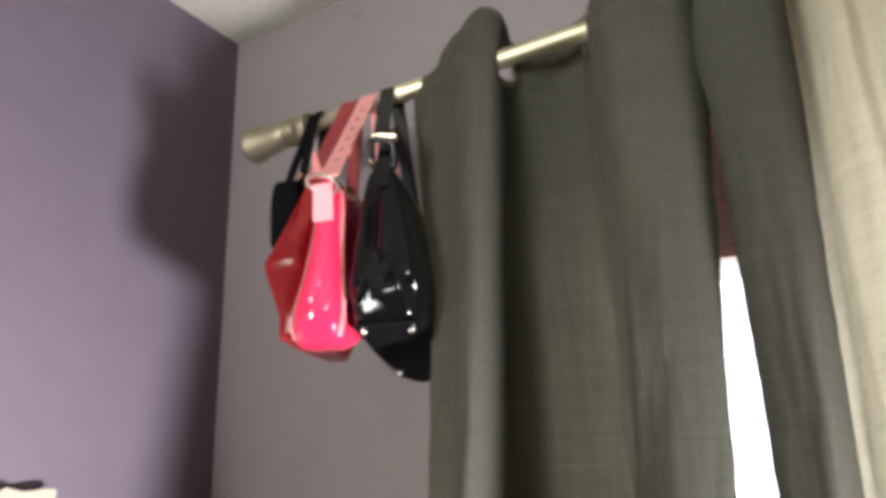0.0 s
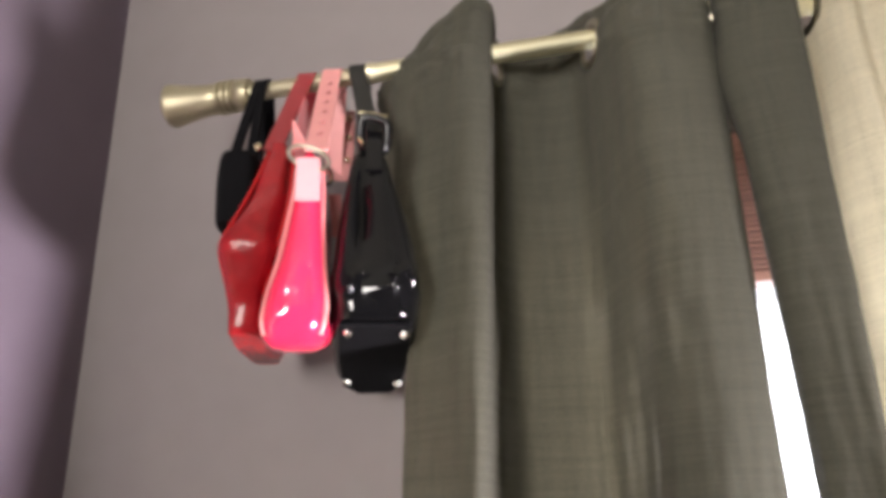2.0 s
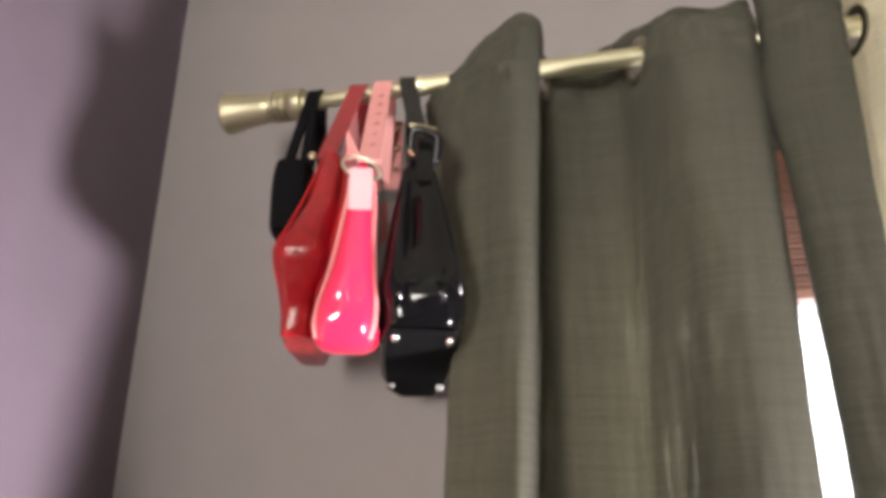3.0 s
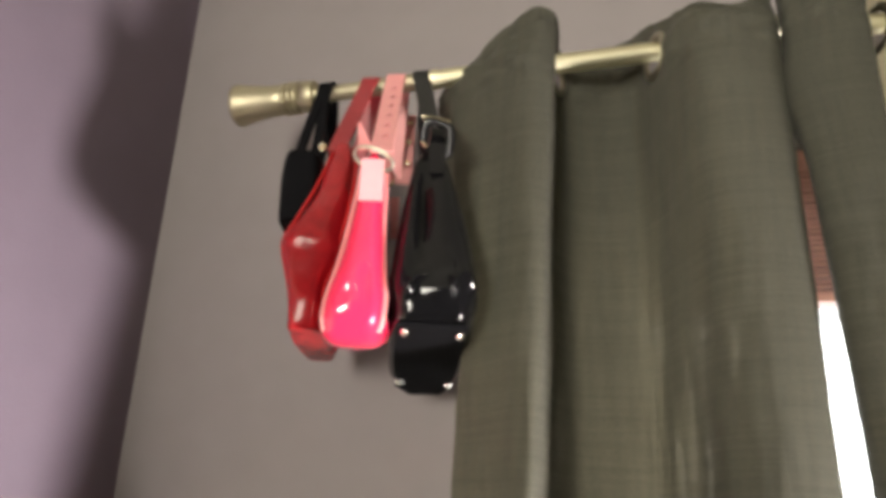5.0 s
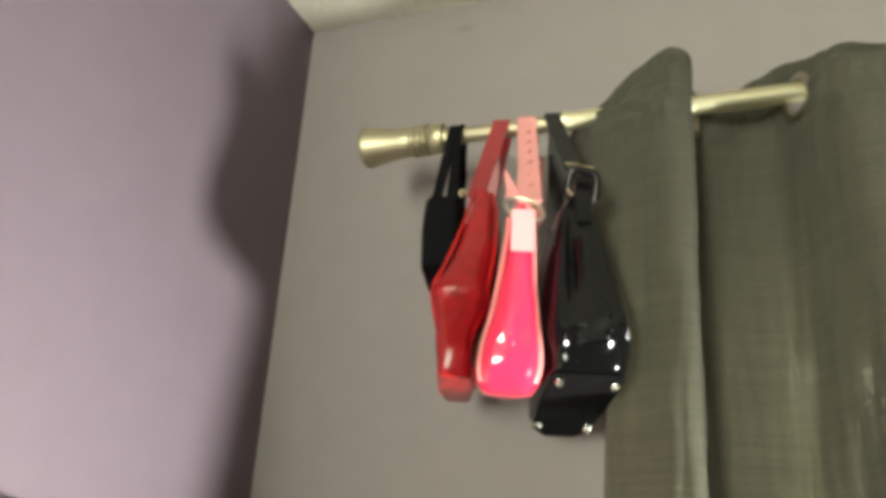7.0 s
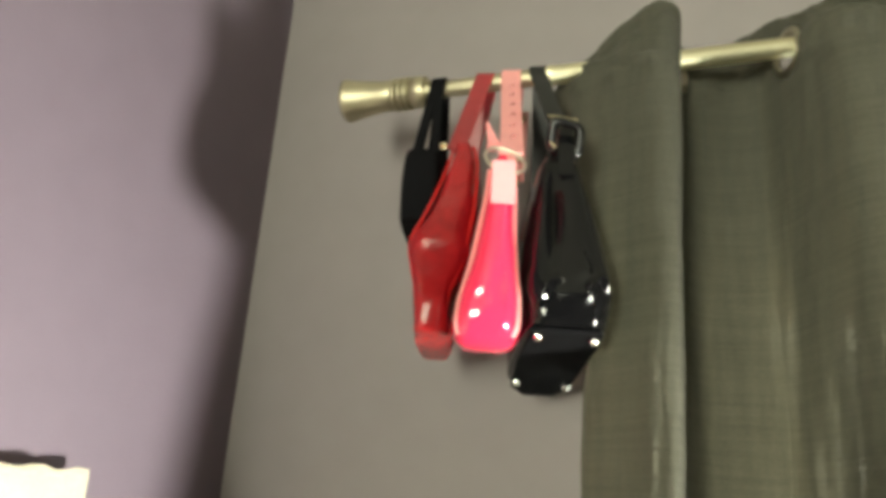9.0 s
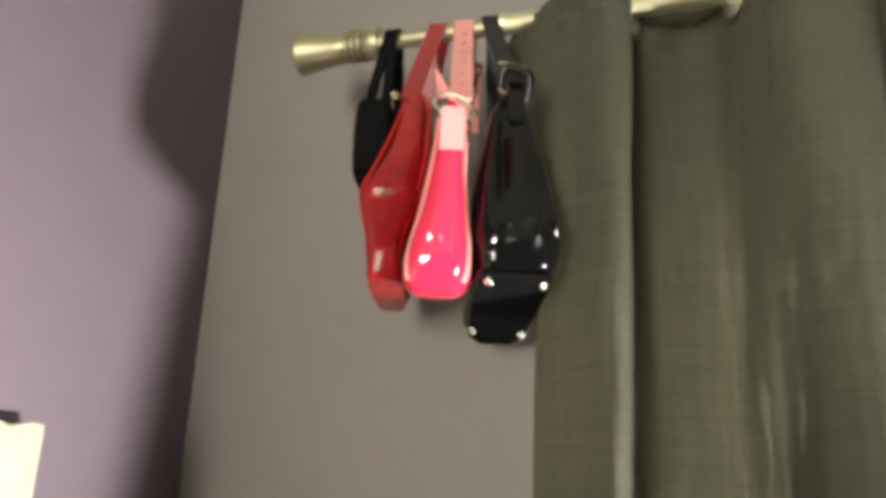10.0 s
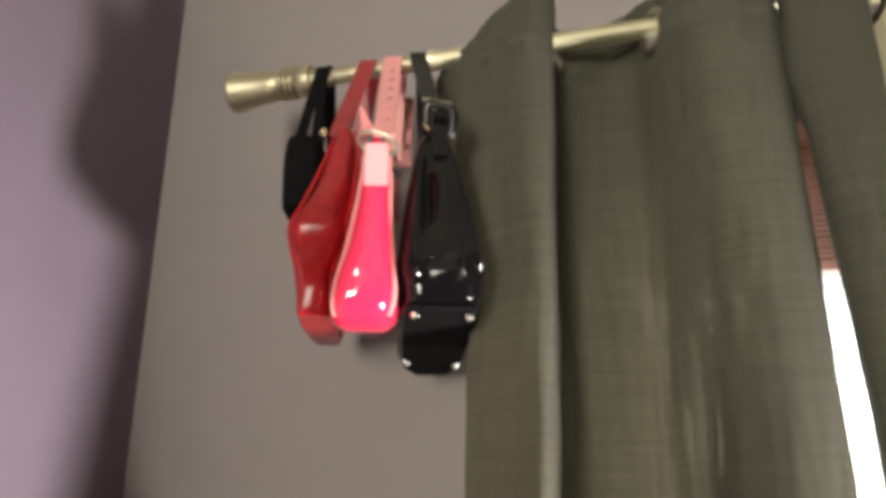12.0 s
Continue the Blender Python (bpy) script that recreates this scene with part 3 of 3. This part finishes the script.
# hot pink bag
bag = thing("handbag", "hot pink patent shoulder bag with pale pink piping and strap", "handbag", "handbags on the rod")
MP = pose(0.560, -0.232, 0.0, 0, 0, 18)
PINK = [(1.599, -0.140, -0.118, 0.014, -0.011), (1.602, -0.152, -0.105, 0.028, -0.011), (1.612, -0.166, -0.08, 0.038, -0.011), (1.630, -0.176, -0.04, 0.0425, -0.010), (1.660, -0.180, 0.02, 0.0405, -0.008), (1.70, -0.178, 0.05, 0.033, -0.005), (1.75, -0.173, 0.06, 0.026, -0.003), (1.80, -0.170, 0.06, 0.021, 0.0), (1.835, -0.166, 0.06, 0.018, 0.0), (1.85, -0.16, 0.05, 0.010, 0.0)]
body = bag_body(PINK, n=24, sq=0.62, dent=0.002, tops=9)
for v in body.verts:
    if v.co.y < -0.06:
        v.co.y += 0.0045 * math.exp(-((v.co.x - 0.004) / 0.007) ** 2 - ((v.co.z - 1.672) / 0.026) ** 2)
        v.co.y += 0.0022 * noise.noise(Vector((v.co.x * 60, 2.0, v.co.z * 45))) * math.exp(-((v.co.z - 1.65) / 0.045) ** 2)
part("body", placed(body, MP), M_PINK, bag)
for sx in (-1, 1):
    pts = [MP @ Vector((dx + sx * h * 0.865, (f + b) / 2 - (b - f) / 2 * 0.77, w)) for w, f, b, h, dx in spline(PINK[2:-1], 5)]
    part("piping", tube(pts, 0.0034, 10), M_PALEPINK, bag, "pale pink piping")
RING = Vector((0.619, -0.406, 1.830))
part("ring", ring_mesh(RING, (1, 0.2, -0.32), (0.15, -0.55, 0.8), 0.0265, 0.014, 0.0024), M_RING, bag, "dull nickel ring")
part("tab", ribbon([MP @ Vector((0.002, -0.178 + 0.002 * k / 6, 1.832 - 0.056 * k / 6)) for k in range(7)], 0.031, 0.005, lambda q: (1, 0.3, -0.06)), M_LABEL, bag, "blush pink strap tab")
pink_strap = strap_over(0.573, (0.626, -0.400, 1.842), (0.546, -0.146, 1.930), 0.030, 0.0035, M_STRAP, bag, "strap", 0.0124, "pale salmon pink strap", tw=0.3)
part("strap_end", ribbon([(0.602, -0.397, 1.850), (0.598, -0.394, 1.865), (0.587, -0.387, 1.896)], lambda q: 0.024 * (1 - 0.85 * q), 0.003, lambda q: (1, 0.3, 0.5)), M_PALEPINK, bag)
back_strap = part("back_strap", ribbon([(0.566, -0.163, 2.035), (0.561, -0.152, 1.98), (0.557, -0.144, 1.920)], 0.040, 0.004, lambda q: (1, 0.25, 0)), M_SALMON, bag, "darker salmon strap tail with eyelets")
part("back_tab", ribbon([(0.540, -0.138, 1.90), (0.540, -0.132, 1.83)], 0.032, 0.004, lambda q: (1, 0.25, 0)), M_SALMON, bag)
for x, y, z in ((0.577, -0.159, 2.020), (0.574, -0.154, 1.988), (0.571, -0.149, 1.952)):
    part("eyelet", ring_mesh((x, y - 0.003, z), (1, 0, 0), (0, 0.2, 1), 0.0036, 0.0036, 0.0018), M_BRASS, back_strap, "brass eyelet")
for k in range(6):
    q = 0.16 + 0.13 * k
    p = Vector((0.626, -0.400, 1.842)).lerp(Vector((0.573, -0.233, 2.062)), q)
    part("strap_slot", ribbon([p + Vector((-0.002, -0.0025, -0.0025)), p + Vector((0.005, -0.0005, 0.004))], 0.004, 0.0016, lambda f: (0.3, 0.1, -1)), M_SLOT, pink_strap)

# black patent bag
bag = thing("handbag", "black patent handbag with buckled strap and metal feet", "handbag", "handbags on the rod")
MK = pose(0.650, -0.243, 0.0, 0, 0, 20)
BLK = [(1.607, -0.118, 0.13, 0.046, 0.0), (1.612, -0.13, 0.14, 0.052, 0.0), (1.638, -0.136, 0.142, 0.0545, 0.002), (1.66, -0.139, 0.142, 0.057, 0.001), (1.69, -0.138, 0.14, 0.057, 0.0), (1.755, -0.127, 0.13, 0.047, -0.003), (1.81, -0.117, 0.12, 0.036, -0.007), (1.85, -0.107, 0.11, 0.027, -0.009), (1.866, -0.1, 0.105, 0.019, -0.010)]
body = bag_body(BLK, n=36, sq=0.40, dent=0.0015, tops=9)
for v in body.verts:
    low = min(1.0, max(0.0, (1.70 - v.co.z) / 0.08))
    v.co.z += low * (0.021 - 0.115 * (v.co.y + 0.134))
    # soft rolls in the patent above the base, and a long dent
    if v.co.y < -0.03:
        roll_z = 1.672 + 0.017 * math.cos(2 * math.pi * (v.co.x + 0.015) / 0.052)
        v.co.y -= 0.0045 * math.exp(-((v.co.z - roll_z) / 0.010) ** 2)
        for ridge in (0.018, 0.041):
            v.co.y -= 0.0065 * math.exp(-((v.co.x - ridge + 0.25 * (v.co.z - 1.70)) / 0.0065) ** 2 - ((v.co.z - 1.700) / 0.038) ** 2)
        v.co.y += 0.018 * math.exp(-((v.co.z - 1.770) / 0.072) ** 2 - ((v.co.x + 0.018) / 0.010) ** 2)
part("body", placed(body, MK), M_BLACKPAT, bag)
sole = [MK @ Vector((x, y, 1.6265 - 0.115 * (y + 0.134))) for x, y in ((-0.043, -0.122), (0.043, -0.122), (0.046, 0.0), (0.043, 0.125), (0.027, 0.168), (-0.018, 0.174), (-0.041, 0.130), (-0.046, 0.0))]
part("base_panel", loft([sole, [p - Vector((0, 0, 0.004)) for p in sole]]), M_BLACK, bag, "matte black base panel")
for s in ((0.655, -0.352, 1.619), (0.719, -0.329, 1.617), (0.647, -0.129, 1.594), (0.58, -0.157, 1.596)):
    bm = bmesh.new()
    bmesh.ops.create_uvsphere(bm, u_segments=16, v_segments=10, radius=1.0, matrix=Matrix.LocRotScale(s, None, (0.0062, 0.0062, 0.0075)))
    part("metal_foot", bm, M_STEEL, bag, "chrome stud foot")
strap_over(0.615, (0.668, -0.330, 1.918), (0.60, -0.13, 1.86), 0.026, 0.004, M_BLACKLEATHER, bag, "strap", 0.0126, tw=0.3)
part("strap_loop", ribbon([(0.680, -0.333, 1.905), (0.683, -0.343, 1.87), (0.686, -0.352, 1.828)], 0.022, 0.005, lambda q: (1, 0.3, 0)), M_BLACKPAT, bag)
BU, BV = Vector((1, 0.3, -0.28)).normalized(), Vector((0.18, -0.35, 1)).normalized()
square = [(math.copysign(abs(math.cos(t)) ** 0.45, math.cos(t)), math.copysign(abs(math.sin(t)) ** 0.45, math.sin(t))) for t in np.linspace(0, 2 * math.pi, 40, endpoint=False)]
buckle = part("buckle", tube([Vector((0.683, -0.345, 1.884)) + BU * 0.0185 * p + BV * 0.0205 * q for p, q in square], 0.0060, 10, True), M_BUCKLE, bag, "black coated buckle")
part("buckle_bar", tube([(0.656, -0.333, 1.926), (0.672, -0.329, 1.924), (0.694, -0.322, 1.919)], 0.0032, 10), M_BRASS, buckle, "pale gold buckle bar")
part("buckle_prong", tube([(0.664, -0.353, 1.876), (0.672, -0.355, 1.866)], 0.0026, 8), M_BRASS, buckle, "pale gold prong")
part("back_ring", ring_mesh((0.612, -0.33, 1.84), (0.3, 1, 0), (0, 0, 1), 0.010, 0.012, 0.002), M_BRASS, bag, "pale gold ring")
